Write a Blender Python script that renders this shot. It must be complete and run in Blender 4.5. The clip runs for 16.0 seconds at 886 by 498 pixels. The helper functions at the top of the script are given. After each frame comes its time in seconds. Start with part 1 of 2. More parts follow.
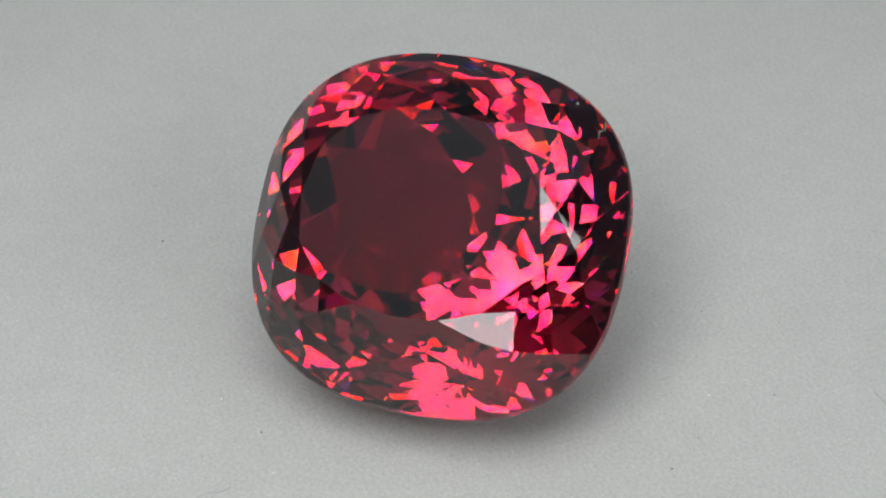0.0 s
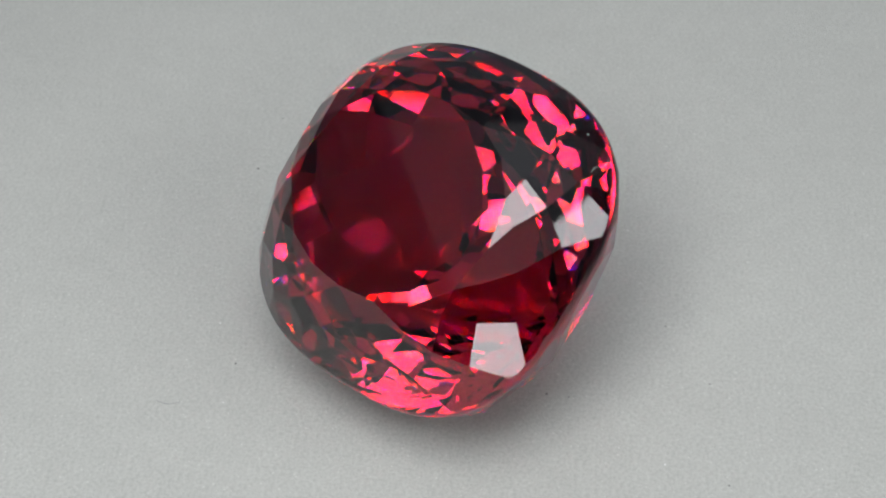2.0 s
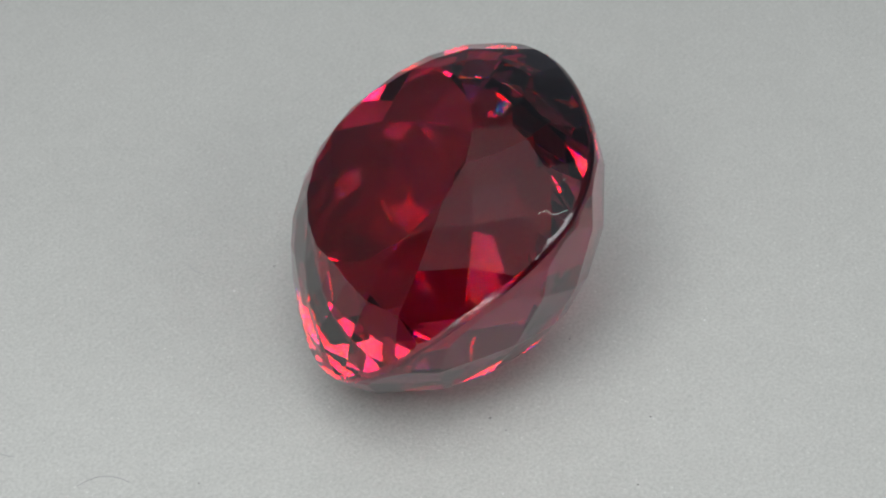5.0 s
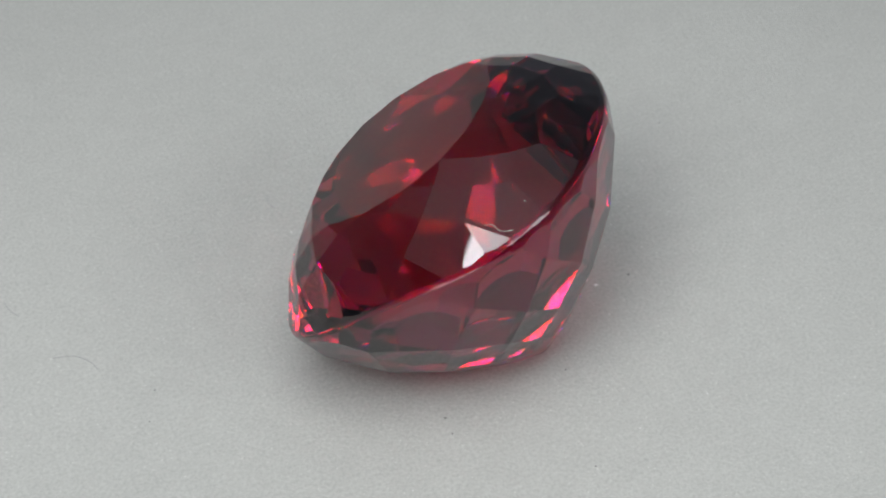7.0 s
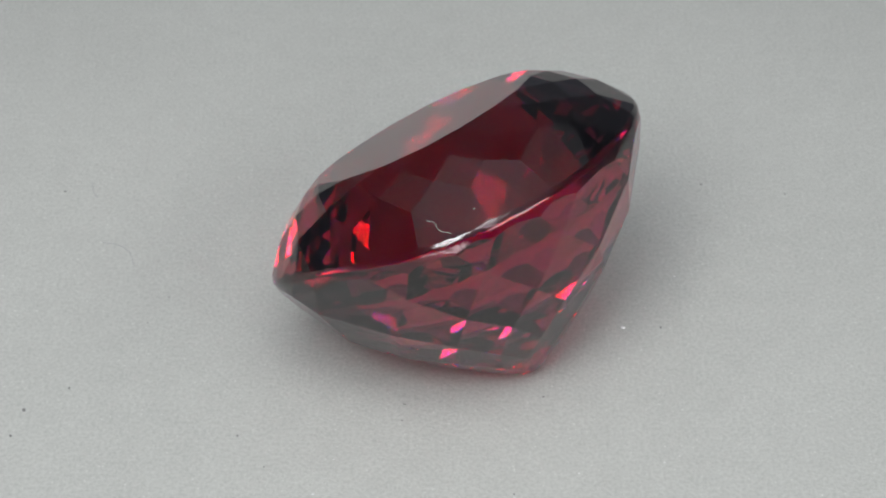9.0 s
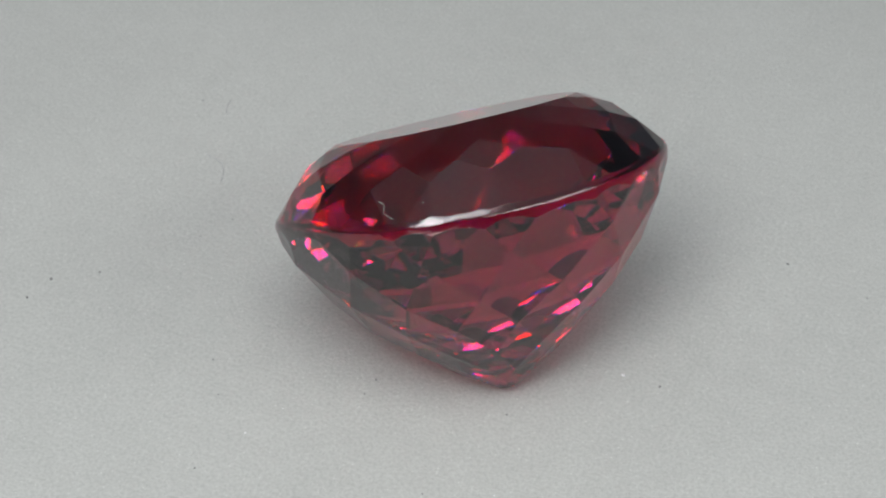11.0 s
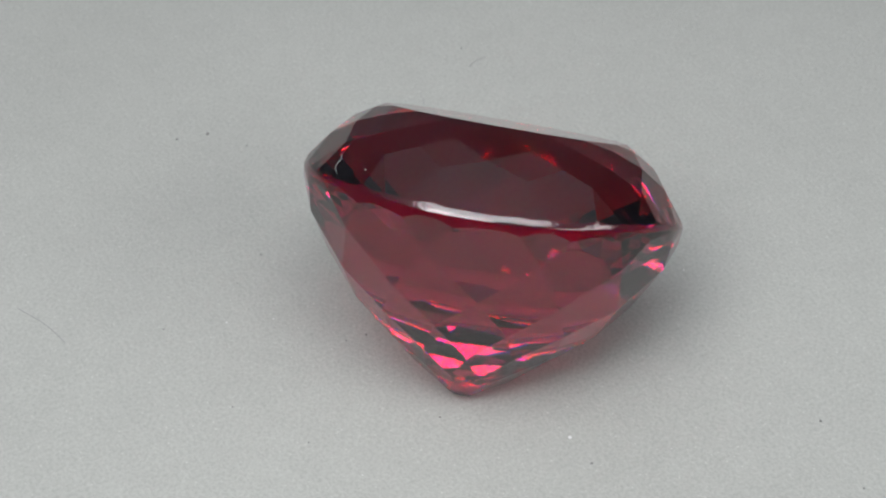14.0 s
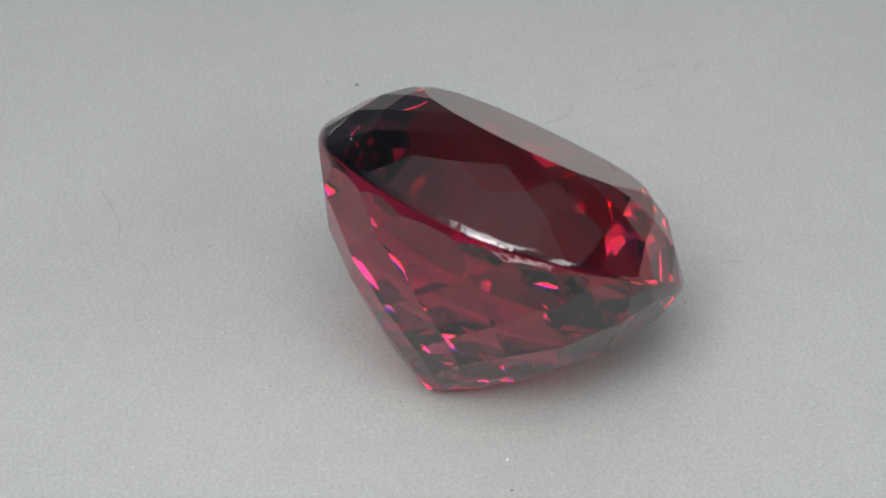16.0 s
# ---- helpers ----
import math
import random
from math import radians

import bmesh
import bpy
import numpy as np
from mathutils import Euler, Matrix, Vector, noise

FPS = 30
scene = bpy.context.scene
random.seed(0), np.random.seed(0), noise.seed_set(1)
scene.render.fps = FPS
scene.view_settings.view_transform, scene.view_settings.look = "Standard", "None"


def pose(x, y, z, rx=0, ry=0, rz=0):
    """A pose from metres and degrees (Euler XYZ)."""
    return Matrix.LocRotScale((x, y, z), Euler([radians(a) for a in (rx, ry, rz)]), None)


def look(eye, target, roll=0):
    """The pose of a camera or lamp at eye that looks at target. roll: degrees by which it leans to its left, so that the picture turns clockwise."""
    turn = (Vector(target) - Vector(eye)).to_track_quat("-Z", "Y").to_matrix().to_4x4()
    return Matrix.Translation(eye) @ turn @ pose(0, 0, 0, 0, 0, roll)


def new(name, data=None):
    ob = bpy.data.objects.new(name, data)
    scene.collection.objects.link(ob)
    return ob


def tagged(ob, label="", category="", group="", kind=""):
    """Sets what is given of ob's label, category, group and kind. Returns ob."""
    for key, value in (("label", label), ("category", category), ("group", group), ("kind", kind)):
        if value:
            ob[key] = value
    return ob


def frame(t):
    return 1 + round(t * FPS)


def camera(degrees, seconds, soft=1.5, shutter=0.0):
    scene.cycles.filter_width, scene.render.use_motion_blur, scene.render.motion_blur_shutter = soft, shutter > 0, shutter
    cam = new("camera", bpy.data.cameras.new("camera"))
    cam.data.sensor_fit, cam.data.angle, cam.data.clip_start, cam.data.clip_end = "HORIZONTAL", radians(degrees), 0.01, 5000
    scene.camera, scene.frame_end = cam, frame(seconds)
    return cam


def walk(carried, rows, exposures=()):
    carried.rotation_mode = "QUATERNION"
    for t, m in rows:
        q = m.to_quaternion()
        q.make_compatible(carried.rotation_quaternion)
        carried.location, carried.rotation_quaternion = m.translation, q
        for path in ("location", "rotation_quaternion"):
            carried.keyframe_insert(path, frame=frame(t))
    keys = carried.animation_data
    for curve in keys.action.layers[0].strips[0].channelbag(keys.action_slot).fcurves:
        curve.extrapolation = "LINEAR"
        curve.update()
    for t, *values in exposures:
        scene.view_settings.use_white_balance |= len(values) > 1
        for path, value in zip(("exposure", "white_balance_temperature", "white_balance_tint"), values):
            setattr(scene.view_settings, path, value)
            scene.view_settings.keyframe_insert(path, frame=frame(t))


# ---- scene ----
# Metres; the gem is about 18 mm long. The turntable's axis is the world's z axis.
cam = camera(23.246, 16.0, soft=1.9)
cam.data.dof.use_dof, cam.data.dof.focus_distance, cam.data.dof.aperture_fstop = True, 0.1005, 165.0
VIEW = pose(-0.001219, -0.076821, 0.076162, 47.809, 0, 0)
walk(cam, [(0.0, VIEW), (16.0, VIEW)])

RATE = 12.223     # degrees a second, clockwise from above
TURN_AT = 9.0     # the moment at which the gem's plan below holds

# ---- light ----
world = bpy.data.worlds.new("studio_dark")
world.use_nodes = True
world.node_tree.nodes["Background"].inputs[0].default_value = (0.5, 0.5, 0.5, 1)
world.node_tree.nodes["Background"].inputs[1].default_value = 0.02
scene.world = world


def softbox(name, eye, target, sx, sy, radiance, colour=(0.975, 0.985, 1.0), spread=180):
    data = bpy.data.lights.new(name, "AREA")
    data.shape, data.size, data.size_y = "RECTANGLE", sx, sy
    data.energy, data.color = radiance * math.pi * sx * sy, colour
    data.spread = radians(spread)
    ob = new(name, data)
    ob.matrix_world = look(eye, target)
    return ob


def lamp_place(azimuth, elevation, distance):
    """A place seen from the turntable: azimuth 0 is the camera's side, positive to its right."""
    a, e = radians(azimuth), radians(elevation)
    return (distance * math.cos(e) * math.sin(a), -distance * math.cos(e) * math.cos(a), distance * math.sin(e))


LAMP = 7.4
softbox("softbox_west", lamp_place(-27, 52, 0.19), (0, 0, 0.006), 0.064, 0.064, LAMP * 2.05, (0.975, 0.99, 1.0))
softbox("softbox_east", lamp_place(52, 39.5, 0.27), (0, 0, 0.006), 0.200, 0.050, LAMP * 0.95, (0.975, 0.99, 1.0))
softbox("softbox_top", lamp_place(-8, 71, 0.165), (0, 0, 0.006), 0.107, 0.062, LAMP * 1.0, (0.975, 0.99, 1.0))
softbox("overhead_diffuser", (0, -0.02, 0.55), (0, -0.0199, 0), 1.3, 1.1, 0.27, (0.88, 0.94, 1.0), 112)
softbox("softbox_low", lamp_place(-6, 7.5, 0.30), (0, 0, 0.006), 0.20, 0.036, LAMP * 1.1, (0.975, 0.99, 1.0))
scene.view_settings.exposure = -0.44


# ---- materials ----
def material(name):
    m = bpy.data.materials.new(name)
    m.use_nodes = True
    return m, m.node_tree.nodes, m.node_tree.links, m.node_tree.nodes["Principled BSDF"]


def noise_node(nodes, links, scale, detail=3.0, rough=0.55):
    n = nodes.new("ShaderNodeTexNoise")
    n.inputs["Scale"].default_value, n.inputs["Detail"].default_value, n.inputs["Roughness"].default_value = scale, detail, rough
    return n


def ramp(nodes, stops):
    r = nodes.new("ShaderNodeValToRGB")
    while len(r.color_ramp.elements) < len(stops):
        r.color_ramp.elements.new(0.5)
    for e, (p, c) in zip(r.color_ramp.elements, stops):
        e.position, e.color = p, (*c, 1)
    return r


def gem_material(name, rough, blue, red=0.64):
    """Red crystal: a little dispersion splits the colours, and the mirror share follows Fresnel."""
    m, nodes, links, b = material(name)
    nodes.remove(b)
    out = nodes["Material Output"]
    last = None
    for colour, ior in (((red, 0, 0), 1.735), ((0, 0.118, 0), 1.740), ((0, 0, blue), 1.747)):
        n = nodes.new("ShaderNodeBsdfRefraction")
        n.inputs["Color"].default_value, n.inputs["IOR"].default_value, n.inputs["Roughness"].default_value = (*colour, 1), ior, rough
        if last is None:
            last = n.outputs[0]
        else:
            add = nodes.new("ShaderNodeAddShader")
            links.new(last, add.inputs[0])
            links.new(n.outputs[0], add.inputs[1])
            last = add.outputs[0]
    gloss = nodes.new("ShaderNodeBsdfGlossy")
    gloss.inputs["Color"].default_value, gloss.inputs["Roughness"].default_value = (1.0, 0.975, 0.985, 1), rough
    fresnel = nodes.new("ShaderNodeFresnel")
    fresnel.inputs["IOR"].default_value = 1.74
    mix = nodes.new("ShaderNodeMixShader")
    links.new(fresnel.outputs[0], mix.inputs[0])
    links.new(last, mix.inputs[1])
    links.new(gloss.outputs[0], mix.inputs[2])
    links.new(mix.outputs[0], out.inputs["Surface"])
    if rough > 0:
        tex, wear, bump = nodes.new("ShaderNodeTexCoord"), noise_node(nodes, links, 1400, 3), nodes.new("ShaderNodeBump")
        bump.inputs["Strength"].default_value, bump.inputs["Distance"].default_value = 0.7, 0.00006
        links.new(tex.outputs["Object"], wear.inputs["Vector"])
        links.new(wear.outputs["Fac"], bump.inputs["Height"])
        links.new(bump.outputs["Normal"], gloss.inputs["Normal"])
    return m


def paper_material():
    """Matt grey card with a fine sandy grain; tiny glints are painted in as paler dots."""
    m, nodes, links, b = material("grey_card")
    tex = nodes.new("ShaderNodeTexCoord")
    big = noise_node(nodes, links, 45, 4)
    mid = noise_node(nodes, links, 700, 4)
    fine = noise_node(nodes, links, 5000, 3, 0.75)
    painted_glints = nodes.new("ShaderNodeTexVoronoi")
    painted_glints.inputs["Scale"].default_value = 2400
    for n in (big, mid, fine, painted_glints):
        links.new(tex.outputs["Object"], n.inputs["Vector"])
    r1 = ramp(nodes, [(0.3, (0.457, 0.461, 0.438)), (0.7, (0.494, 0.498, 0.473))])
    links.new(big.outputs["Fac"], r1.inputs["Fac"])
    r2 = ramp(nodes, [(0.32, (0.87, 0.87, 0.87)), (0.5, (1.0, 1.0, 1.0)), (0.68, (1.11, 1.11, 1.11))])
    links.new(fine.outputs["Fac"], r2.inputs["Fac"])
    r3 = ramp(nodes, [(0.3, (0.975, 0.975, 0.975)), (0.7, (1.025, 1.025, 1.025))])
    links.new(mid.outputs["Fac"], r3.inputs["Fac"])
    r4 = ramp(nodes, [(0.0, (1.5, 1.5, 1.5)), (0.12, (1.0, 1.0, 1.0)), (1.0, (0.98, 0.98, 0.98))])
    links.new(painted_glints.outputs["Distance"], r4.inputs["Fac"])
    last = r1.outputs["Color"]
    for r in (r2, r3, r4):
        mul = nodes.new("ShaderNodeVectorMath")
        mul.operation = "MULTIPLY"
        links.new(last, mul.inputs[0])
        links.new(r.outputs["Color"], mul.inputs[1])
        last = mul.outputs[0]
    links.new(last, b.inputs["Base Color"])
    bump = nodes.new("ShaderNodeBump")
    bump.inputs["Strength"].default_value, bump.inputs["Distance"].default_value = 0.85, 0.00005
    links.new(fine.outputs["Fac"], bump.inputs["Height"])
    links.new(bump.outputs["Normal"], b.inputs["Normal"])
    b.inputs["Roughness"].default_value = 0.6
    b.inputs["Specular IOR Level"].default_value = 0.35
    return m


def plain_material(name, colour, scale, rough=0.9):
    m, nodes, links, b = material(name)
    tex = nodes.new("ShaderNodeTexCoord")
    n = noise_node(nodes, links, scale, 4)
    links.new(tex.outputs["Object"], n.inputs["Vector"])
    r = ramp(nodes, [(0.3, tuple(c * 0.92 for c in colour)), (0.7, tuple(c * 1.06 for c in colour))])
    links.new(n.outputs["Fac"], r.inputs["Fac"])
    links.new(r.outputs["Color"], b.inputs["Base Color"])
    b.inputs["Roughness"].default_value = rough
    return m


# one stone, two tints: the pavilion's purple paints in the light's path through it
GEM, PATH_TINT, RIM, PAPER = gem_material("red_gem", 0.0, 0.19, 0.66), gem_material("red_gem_path_tint", 0.0, 0.255, 0.58), gem_material("red_gem_rim", 0.13, 0.21), paper_material()
WALL = plain_material("pale_blue_grey_wall", (0.74, 0.76, 0.86), 8)
WHITE_WALL = plain_material("grey_white_wall", (0.64, 0.66, 0.73), 8)
DARK_WALL = plain_material("charcoal_wall", (0.17, 0.175, 0.185), 8)
DESK = plain_material("grey_desk", (0.35, 0.35, 0.35), 12)
DUST_DARK = plain_material("dark_dust", (0.23, 0.225, 0.22), 9000)
DUST_GREY = plain_material("grey_lint", (0.37, 0.37, 0.37), 9000)
DUST_LIGHT = plain_material("pale_dust", (0.85, 0.85, 0.85), 9000)


# ---- shapes ----
def part(name, bm, mat, parent, label=""):
    me = bpy.data.meshes.new(name)
    bm.to_mesh(me)
    bm.free()
    me.materials.append(mat)
    ob = new(name, me)
    ob.parent = parent
    return tagged(ob, label)


def box_mesh(x0, y0, z0, x1, y1, z1):
    bm = bmesh.new()
    bmesh.ops.create_cube(bm, size=1)
    for v in bm.verts:
        v.co = Vector(((x0 + x1) / 2 + v.co.x * (x1 - x0), (y0 + y1) / 2 + v.co.y * (y1 - y0), (z0 + z1) / 2 + v.co.z * (z1 - z0)))
    return bm


def room():
    """A plain studio that closes the place."""
    h, far, w, top, low, th = 0.9, 0.45, 0.7, 0.8, -0.03, 0.05
    for name, b, mat, look_of in (("wall_north", (-w, far, low, w, far + th, top), WHITE_WALL, "grey-white"), ("wall_south", (-w, -h - th, low, w, -h, top), DARK_WALL, "charcoal"),
                                  ("wall_east", (w, -h, low, w + th, far, top), WALL, "pale blue-grey"), ("wall_west", (-w - th, -h, low, -w, far, top), WALL, "pale blue-grey")):
        tagged(part(name, box_mesh(*b), mat, None, "plain matt " + look_of + " studio wall around the turntable"), kind="structure", category="wall")
    tagged(part("ceiling", box_mesh(-w, -h, top, w, far, top + th), WHITE_WALL, None, "plain matt grey-white studio ceiling"), kind="structure", category="ceiling")
    tagged(part("floor", box_mesh(-w, -h, low - th, w, far, low), DESK, None, "plain matt grey table top below the turntable"), kind="structure", category="floor")


def disc_mesh(radius, z0, z1, round_edge):
    bm = bmesh.new()
    bmesh.ops.create_cone(bm, cap_ends=True, segments=128, radius1=radius, radius2=radius, depth=z1 - z0)
    bmesh.ops.translate(bm, verts=bm.verts, vec=(0, 0, (z0 + z1) / 2))
    bmesh.ops.bevel(bm, geom=[e for e in bm.edges if abs(e.verts[0].co.z - e.verts[1].co.z) < 1e-6], offset=round_edge, segments=2, affect="EDGES")
    return bm


def turntable():
    table = tagged(new("turntable"), "flat round turntable covered with fine-grained matt grey card", "turntable")
    part("platter", disc_mesh(0.3, -0.0296, -0.0012, 0.002), DESK, table, "plain grey turning platter")
    part("card", disc_mesh(0.297, -0.0012, 0.0, 0.0003), PAPER, table, "fine-grained matt grey card")
    return table


# ---- the gem, in units of its half length ----
A_HALF, B_HALF, GIRDLE_POWER = 1.0, 0.9500, 2.490
TABLE_A, TABLE_B, TABLE_POWER = 0.636, 0.5350, 2.261
TABLE_Z, PAV_Z = 0.4010, -1.0560
TABLE_SHIFT, CULET_SHIFT = Vector((-0.0010, 0.0090, 0)), Vector((-0.0030, -0.0811, 0))
SIZE, PAV_POWER = 0.009186, 1.965
GIRDLE_HALF, BULGE = 0.023, 0.6707
PAV_A, PAV_C = 0.2480, 0.0590
WOBBLE = (-0.0067, 0.0017, -0.0055, -0.0060)   # the hand-cut outline's departures from an even oval
CROWN_TIERS = (0.0, 0.15, 0.44, 0.70)          # table, star tips, kite ends, tips of the rim triangles
PAV_TIERS = (0.165, 0.335, 0.49, 0.635, 0.765, 0.875, 0.955)


def oval(a, b, p, th):
    r = (abs(math.cos(th) / a) ** p + abs(math.sin(th) / b) ** p) ** (-1 / p)
    r *= 1 + WOBBLE[0] * math.sin(2 * th) + WOBBLE[1] * math.cos(3 * th) + WOBBLE[2] * math.sin(3 * th) + WOBBLE[3] * math.sin(4 * th)
    return Vector((r * math.cos(th), r * math.sin(th), 0))


def rim_height(th):
    """The girdle waves gently round the stone."""
    return -0.0054 + 0.0369 * math.cos(2 * th) - 0.0069 * math.sin(2 * th) + 0.0129 * math.cos(3 * th) + 0.0051 * math.sin(3 * th) - 0.0117 * math.sin(4 * th)


def crown_point(u, th):
    """u runs from 0 on the table's edge to 1 on the girdle; the profile bulges."""
    inner = oval(TABLE_A, TABLE_B, TABLE_POWER, th) + TABLE_SHIFT
    outer = oval(A_HALF, B_HALF, GIRDLE_POWER, th)
    rim = GIRDLE_HALF + rim_height(th)
    return inner.lerp(outer, u) + Vector((0, 0, rim + (TABLE_Z - rim) * (1 - (1 - BULGE) * u - BULGE * u * u)))


def pav_point(f, th):
    """f runs from 0 on the girdle to 1 at the culet."""
    r = 1 - PAV_A * f - (0.95 - PAV_A - PAV_C) * f * f - PAV_C * f * f * f
    rim = rim_height(th) - GIRDLE_HALF
    return oval(A_HALF * r, B_HALF * r, GIRDLE_POWER + (PAV_POWER - GIRDLE_POWER) * f, th) + CULET_SHIFT * f + Vector((0, 0, rim + (PAV_Z - rim) * f))


def gem_planes(crown_n, crown_phase, pav_n, pav_phase):
    """Facets that meet in points, as a cutter places them: each tier starts where the two before it meet."""
    planes = []
    rng = random.Random(7)

    def facet(kind, a, b, c):
        normal = (b - a).cross(c - a).normalized()
        if normal.dot(a + b + c) < 0:
            normal = -normal
        planes.append((a, normal, kind))
        return a, normal

    def meet(*three):
        (a, n), (b, m), (c, o) = three
        return (m.cross(o) * a.dot(n) + o.cross(n) * b.dot(m) + n.cross(m) * c.dot(o)) / n.dot(m.cross(o))

    def on_edge(one, two, near):
        """The point of the edge between two planes that lies nearest to a place."""
        way = one[1].cross(two[1])
        return meet(one, two, (near, way))

    def tangent(surface, share, th):
        return surface(share, th + 0.12) - surface(share, th - 0.12)

    def spread(th, k):
        """Facets are wider along the flat sides than round the corners; a hand-cut stone strays a little."""
        return th + k / 4 * math.sin(4 * th) + rng.gauss(0, 0.007)

    def angles(n, phase, k):
        at = [spread(phase + i * 2 * math.pi / n, k) for i in range(n)]
        return at, [(at[i] + at[(i + 1) % n] + (2 * math.pi if i == n - 1 else 0)) / 2 for i in range(n)]

    def rim_base(a, b, middle, share):
        """A pair of points on the rim's chord, moved out by a share of its bow."""
        out = (middle - (a + b) / 2) * share
        return a + out, b + out

    def tier(kind, starts, surface, share, ways):
        """One facet from each starting point towards the surface further on."""
        made = []
        for p, th in zip(starts, ways):
            made.append(facet(kind, p, surface(share + rng.gauss(0, 0.004), th), p + tangent(surface, share, th)))
        return made

    up = Vector((0, 0, 1))
    top = facet("table_facet", Vector((0, 0, TABLE_Z)), Vector((1, 0, TABLE_Z)), Vector((0, 1, TABLE_Z)))
    n = crown_n
    at, mid = angles(n, crown_phase, 0.08)
    corner = [crown_point(1, t) for t in at]
    low = tier("crown_kite", corner, crown_point, CROWN_TIERS[2], at)
    tips = [on_edge(low[k], low[(k + 1) % n], crown_point(CROWN_TIERS[3], mid[k])) for k in range(n)]
    for k in range(n):
        split, quarter = crown_point(1, mid[k]), (mid[k] - at[k]) / 2
        facet("upper_girdle_facet", *rim_base(corner[k], split, crown_point(1, mid[k] - quarter), 0.8), tips[k])
        facet("upper_girdle_facet", *rim_base(split, corner[(k + 1) % n], crown_point(1, mid[k] + quarter), 0.8), tips[k])
    middle = tier("crown_kite", tips, crown_point, CROWN_TIERS[1], mid)
    ends = [meet(low[k], middle[k - 1], middle[k]) for k in range(n)]
    high = tier("crown_kite", ends, crown_point, CROWN_TIERS[0], at)
    for k in range(n):
        star = meet(middle[k], high[k], high[(k + 1) % n])
        edge = [on_edge(high[i % n], top, crown_point(0, at[i % n])) for i in (k, k + 1)]
        facet("star_facet", edge[0], star, edge[1])

    n = pav_n
    at, mid = angles(n, pav_phase, 0.17)
    corner = [pav_point(0, t) for t in at]
    before = tier("pavilion_kite", corner, pav_point, PAV_TIERS[1], at)
    tips = [on_edge(before[k], before[(k + 1) % n], pav_point(PAV_TIERS[0], mid[k])) for k in range(n)]
    for k in range(n):
        facet("lower_girdle_facet", *rim_base(corner[k], corner[(k + 1) % n], pav_point(0, mid[k]), 0.9), tips[k])
    last = tier("pavilion_kite", tips, pav_point, PAV_TIERS[2], mid)
    for i, f in enumerate(PAV_TIERS[3:]):
        ways, step = (at, 0) if i % 2 == 0 else (mid, 1)
        starts = [meet(before[k], last[(k - 1 + step) % n], last[(k + step) % n]) for k in range(n)]
        before, last = last, tier("pavilion_kite", starts, pav_point, f, ways)
    facet("culet", Vector((0, 0, PAV_Z)), Vector((0, 1, PAV_Z)), Vector((1, 0, PAV_Z)))
    for k in range(96):
        th = k * 2 * math.pi / 96
        p0, p1 = (oval(A_HALF, B_HALF, GIRDLE_POWER, th + s) for s in (-0.02, 0.02))
        out = (p1 - p0).cross(up).normalized()
        p = oval(A_HALF, B_HALF, GIRDLE_POWER, th) + up * rim_height(th)
        for tilt in (-9, 0, 10, 22):   # the rim is rounded
            planes.append((p + up * (GIRDLE_HALF * 0.03 * tilt) - out * 0.00008 * abs(tilt), (out + up * math.tan(radians(tilt))).normalized(), "girdle"))
    return planes


def cut_stone(planes):
    bm = bmesh.new()
    bmesh.ops.create_cube(bm, size=4)
    for at, normal, kind in planes:
        cutting = bmesh.ops.bisect_plane(bm, geom=bm.verts[:] + bm.edges[:] + bm.faces[:], dist=1e-5, plane_co=at, plane_no=normal, clear_outer=True)
        edges = [e for e in cutting["geom_cut"] if isinstance(e, bmesh.types.BMEdge) and e.is_valid and len(e.link_faces) < 2]
        if len(edges) > 2:
            bmesh.ops.edgeloop_fill(bm, edges=edges)
    bmesh.ops.recalc_face_normals(bm, faces=bm.faces)
    bmesh.ops.scale(bm, vec=(SIZE, SIZE, SIZE), verts=bm.verts)
    return bm


def gemstone():
    planes = gem_planes(16, radians(CROWN_PHASE), 12, radians(PAV_PHASE))
    stone = cut_stone(planes)
    gem = tagged(new("gemstone"), "faceted cushion-cut transparent pinkish red gemstone leaning on its pavilion", "gemstone")
    labels = {"table_facet": "large flat polished top facet", "girdle": "thin bright rounded rim", "culet": "tiny flat facet at the point"}
    lots = {}
    for f in stone.faces:
        p = f.calc_center_median() / SIZE
        i = min(range(len(planes)), key=lambda k: abs((p - planes[k][0]).dot(planes[k][1])) + (1 - f.normal.dot(planes[k][1])))
        kind = planes[i][2]
        lots.setdefault((kind, 0 if kind == "girdle" else i), []).append([v.co.copy() for v in f.verts])
    for (kind, i), faces in sorted(lots.items(), key=lambda lot: lot[0][1]):
        bm = bmesh.new()
        for corners in faces:
            bm.faces.new([bm.verts.new(c) for c in corners]).smooth = kind == "girdle"
        bmesh.ops.remove_doubles(bm, verts=bm.verts, dist=1e-8)
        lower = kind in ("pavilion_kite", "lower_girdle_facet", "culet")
        part(kind, bm, RIM if kind == "girdle" else PATH_TINT if lower else GEM, gem, labels.get(kind, ""))
    stone.free()
    return gem


def grain(r, seed):
    """A rough, flattish crumb of radius r."""
    rng = random.Random(seed)
    bm = bmesh.new()
    bmesh.ops.create_icosphere(bm, subdivisions=2, radius=r)
    for v in bm.verts:
        k = 0.75 + 0.5 * rng.random()
        v.co = Vector((v.co.x * k * 1.25, v.co.y * k, v.co.z * k * 0.6))
    low = min(v.co.z for v in bm.verts)
    bmesh.ops.translate(bm, verts=bm.verts, vec=(0, 0, -low))
    return bm


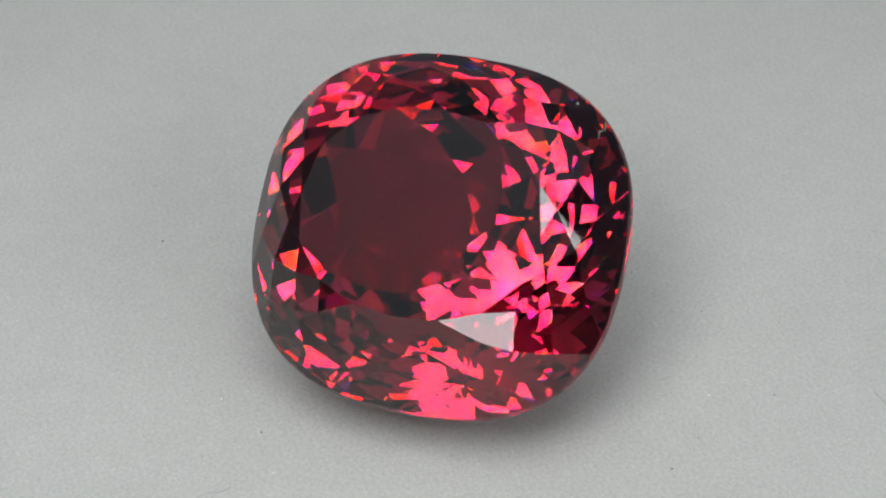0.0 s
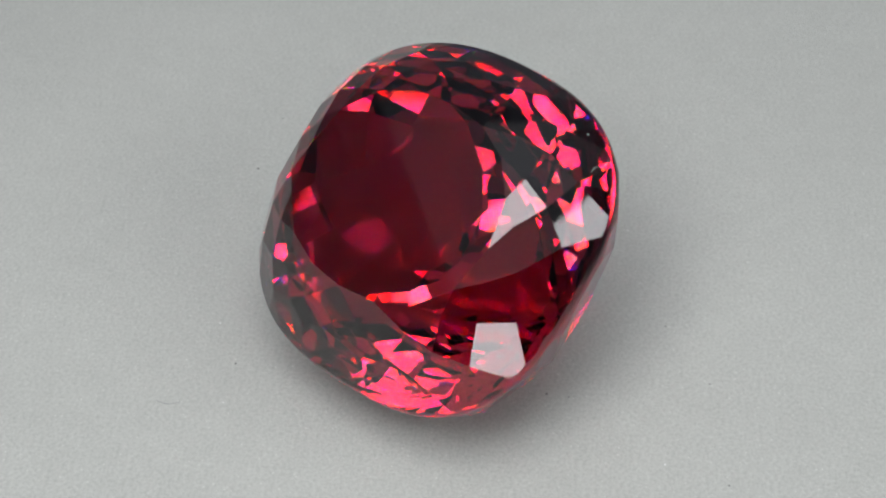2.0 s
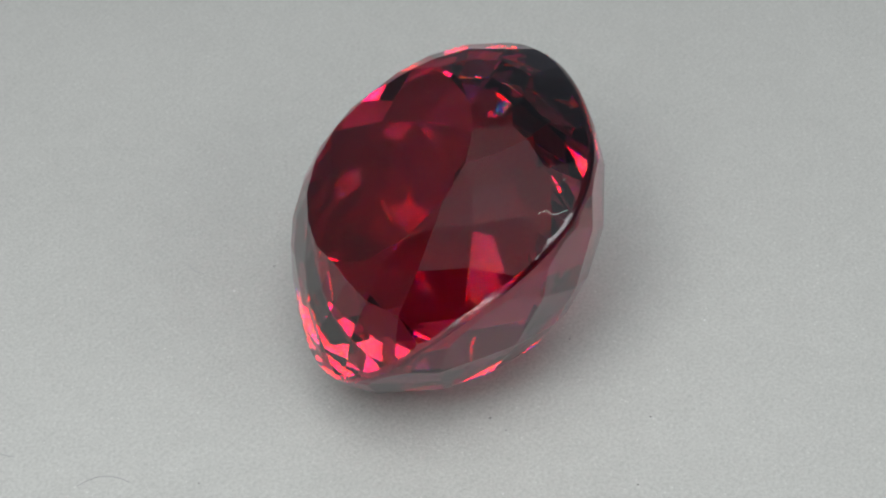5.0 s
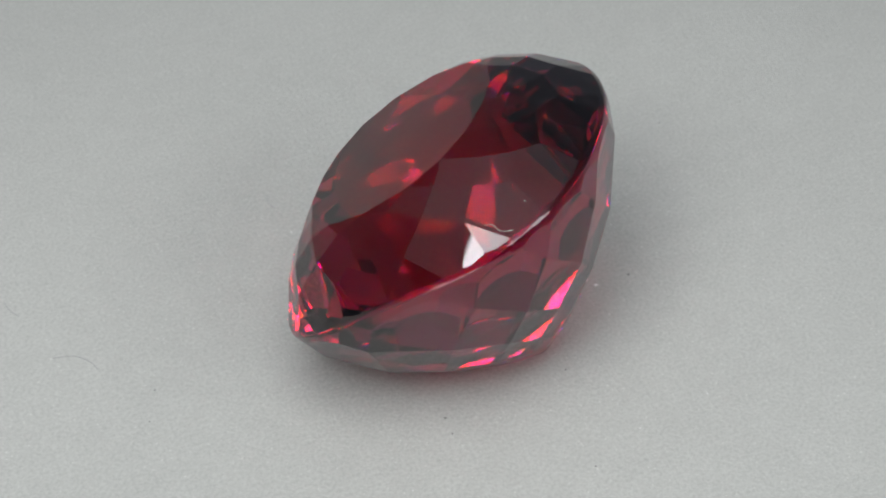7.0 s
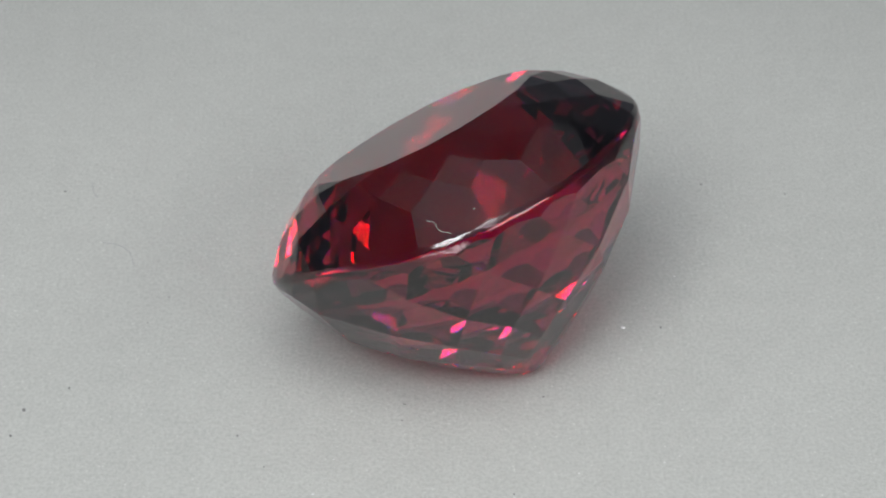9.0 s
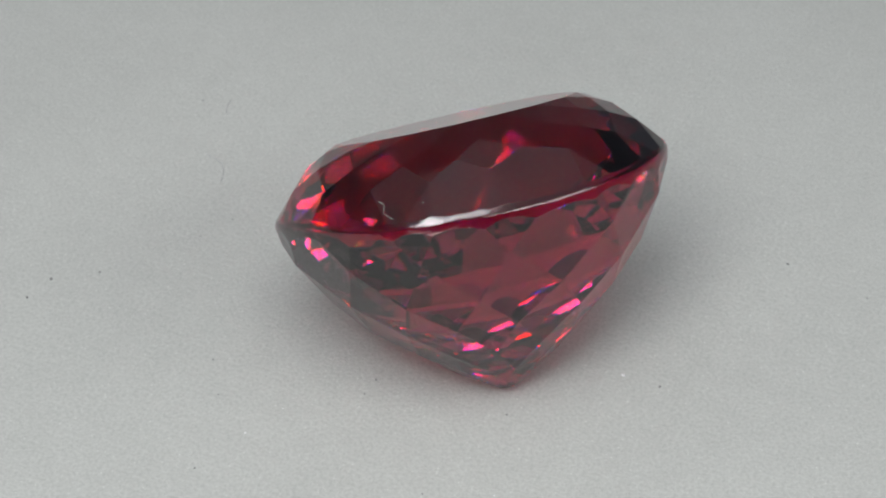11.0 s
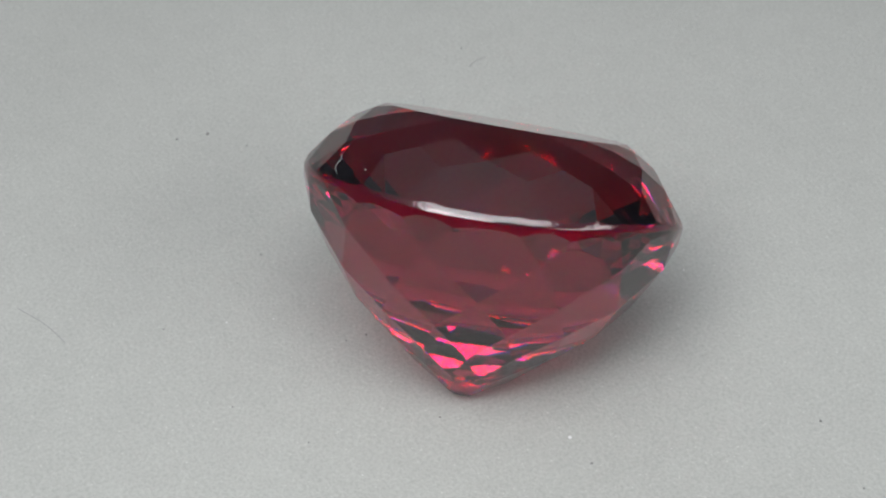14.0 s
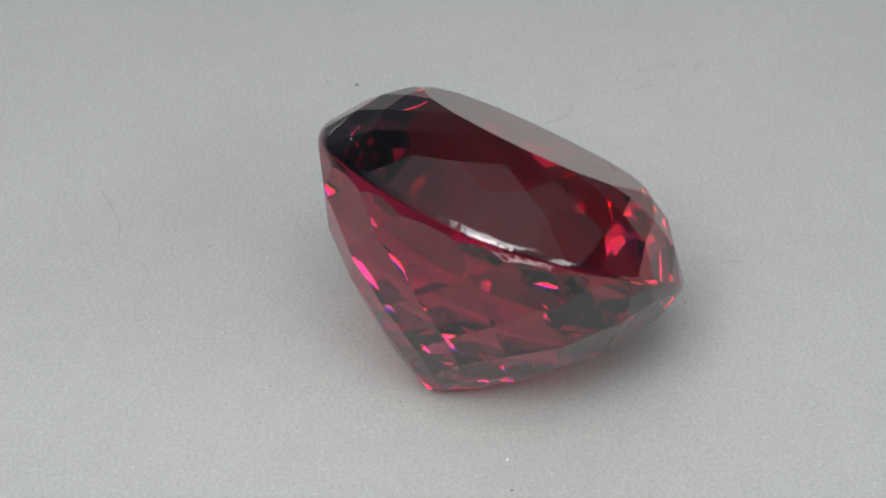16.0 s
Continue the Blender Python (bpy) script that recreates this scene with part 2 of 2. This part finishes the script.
def thread(points, r):
    """A thin bent fibre, six sides round, along a smooth line through the points."""
    pts = [Vector(p) for p in points]
    line = []
    for i in range(len(pts) - 1):
        p0, p1, p2, p3 = pts[max(i - 1, 0)], pts[i], pts[i + 1], pts[min(i + 2, len(pts) - 1)]
        for s in range(6):
            t = s / 6
            line.append(0.5 * (2 * p1 + (p2 - p0) * t + (2 * p0 - 5 * p1 + 4 * p2 - p3) * t * t + (3 * p1 - p0 - 3 * p2 + p3) * t ** 3))
    line.append(pts[-1])
    bm, rings = bmesh.new(), []
    for i, p in enumerate(line):
        way = (line[min(i + 1, len(line) - 1)] - line[max(i - 1, 0)]).normalized()
        side = way.cross(Vector((0.31, 0.2, 0.93))).normalized()
        up = side.cross(way)
        rings.append([bm.verts.new(p + r * (side * math.cos(a) + up * math.sin(a))) for a in (k * math.pi / 3 for k in range(6))])
    for a, c in zip(rings, rings[1:]):
        for k in range(6):
            bm.faces.new((a[k], a[(k + 1) % 6], c[(k + 1) % 6], c[k]))
    bm.faces.new(rings[0][::-1])
    bm.faces.new(rings[-1])
    return bm


def dust():
    """Crumbs and lint on the turntable, in millimetres from its axis at TURN_AT."""
    made = []
    dark = ((-21.7, 11.8, 0.11), (-19.6, -3.0, 0.10), (-11.1, -6.2, 0.10), (-3.1, -4.1, 0.10), (3.7, -3.6, 0.09), (9.8, 1.25, 0.11),
            (-21.6, -4.5, 0.16), (-15.3, 3.5, 0.08), (-16.2, 1.6, 0.07), (2.1, -9.9, 0.08), (-2.2, 11.4, 0.10), (-9.7, -8.2, 0.07), (-8.4, -12.9, 0.09),
            (-1.8, -12.1, 0.08), (12.8, 12.4, 0.12), (-3.2, -5.2, 0.07), (17.3, 11.6, 0.09), (-22.0, -6.2, 0.12))
    pale = ((7.88, 1.22, 0.15), (-7.3, -9.9, 0.07), (-4.9, 11.6, 0.06), (5.2, -8.6, 0.05), (-6.4, -7.7, 0.05), (9.3, -7.9, 0.05), (0.6, 12.6, 0.06), (10.8, 5.1, 0.05))
    for mat, rows, label in ((DUST_DARK, dark, "tiny dark dust grain on the grey turntable"), (DUST_LIGHT, pale, "tiny pale dust grain on the grey turntable")):
        for i, (x, y, r) in enumerate(rows):
            ob = part("dust_grain", grain(r * 0.55 / 1000, i), mat, None, label)
            made.append((tagged(ob, category="dust grain", group="dust on the turntable"), pose(x / 1000, y / 1000, 0, 0, 0, 50 * i)))
    for pts in (((-17.4, 6.0), (-17.6, 6.7), (-18.2, 7.4), (-19.2, 7.7)), ((-19.9, 11.3), (-20.2, 11.9), (-20.3, 12.6)), ((-5.0, 13.7), (-5.2, 14.3), (-5.0, 14.9)),
                ((-13.4, -18.8), (-11.6, -18.0), (-9.9, -17.6))):
        ob = part("lint_fibre", thread([(x / 1000, y / 1000, 0.00003) for x, y in pts], 0.000022), DUST_GREY, None, "short grey lint fibre lying on the turntable")
        made.append((tagged(ob, category="lint", group="lint on the turntable"), pose(0, 0, 0)))
    return made


def gem_lint():
    """A curl of white lint and a few motes that cling to the gem, in its own space (millimetres)."""
    made = []
    curl = ((6.70, 5.63, 1.22), (6.59, 5.98, 0.99), (6.75, 6.17, 0.69), (6.58, 6.67, 0.38))
    ob = part("lint_fibre", thread([Vector(p) / 1000 for p in curl], 0.000006), DUST_LIGHT, None, "white curl of lint clinging to the gem's rim")
    made.append((tagged(ob, category="lint"), GEM_POSE))
    for i, (x, y, z) in enumerate(((5.2, 7.16, 0.79), (2.06, 7.52, -2.15), (8.82, 0.19, 0.66), (8.74, 0.60, 0.78))):
        ob = part("dust_mote", grain(0.00003, 40 + i), DUST_LIGHT, None, "pale dust mote clinging to the gem")
        made.append((tagged(ob, category="dust grain", group="dust on the gem"), GEM_POSE @ pose(x / 1000, y / 1000, z / 1000)))
    return made


CROWN_PHASE, PAV_PHASE = 0.8, 5.3
GEM_POSE = pose(-0.000570, 0.001674, 0.008560, 0, 0, 135.01) @ pose(0, 0, 0, 0, 37.533, 0) @ pose(0, 0, 0, 0, 0, 95.33)

room()
disc = turntable()
gem = gemstone()
loose = dust() + gem_lint()


def motions():
    turns = [(0.5 * i, pose(0, 0, 0, 0, 0, -RATE * (0.5 * i - TURN_AT))) for i in range(33)]
    walk(disc, turns)
    walk(gem, [(t, m @ GEM_POSE) for t, m in turns])
    for ob, place in loose:
        walk(ob, [(t, m @ place) for t, m in turns])


motions()
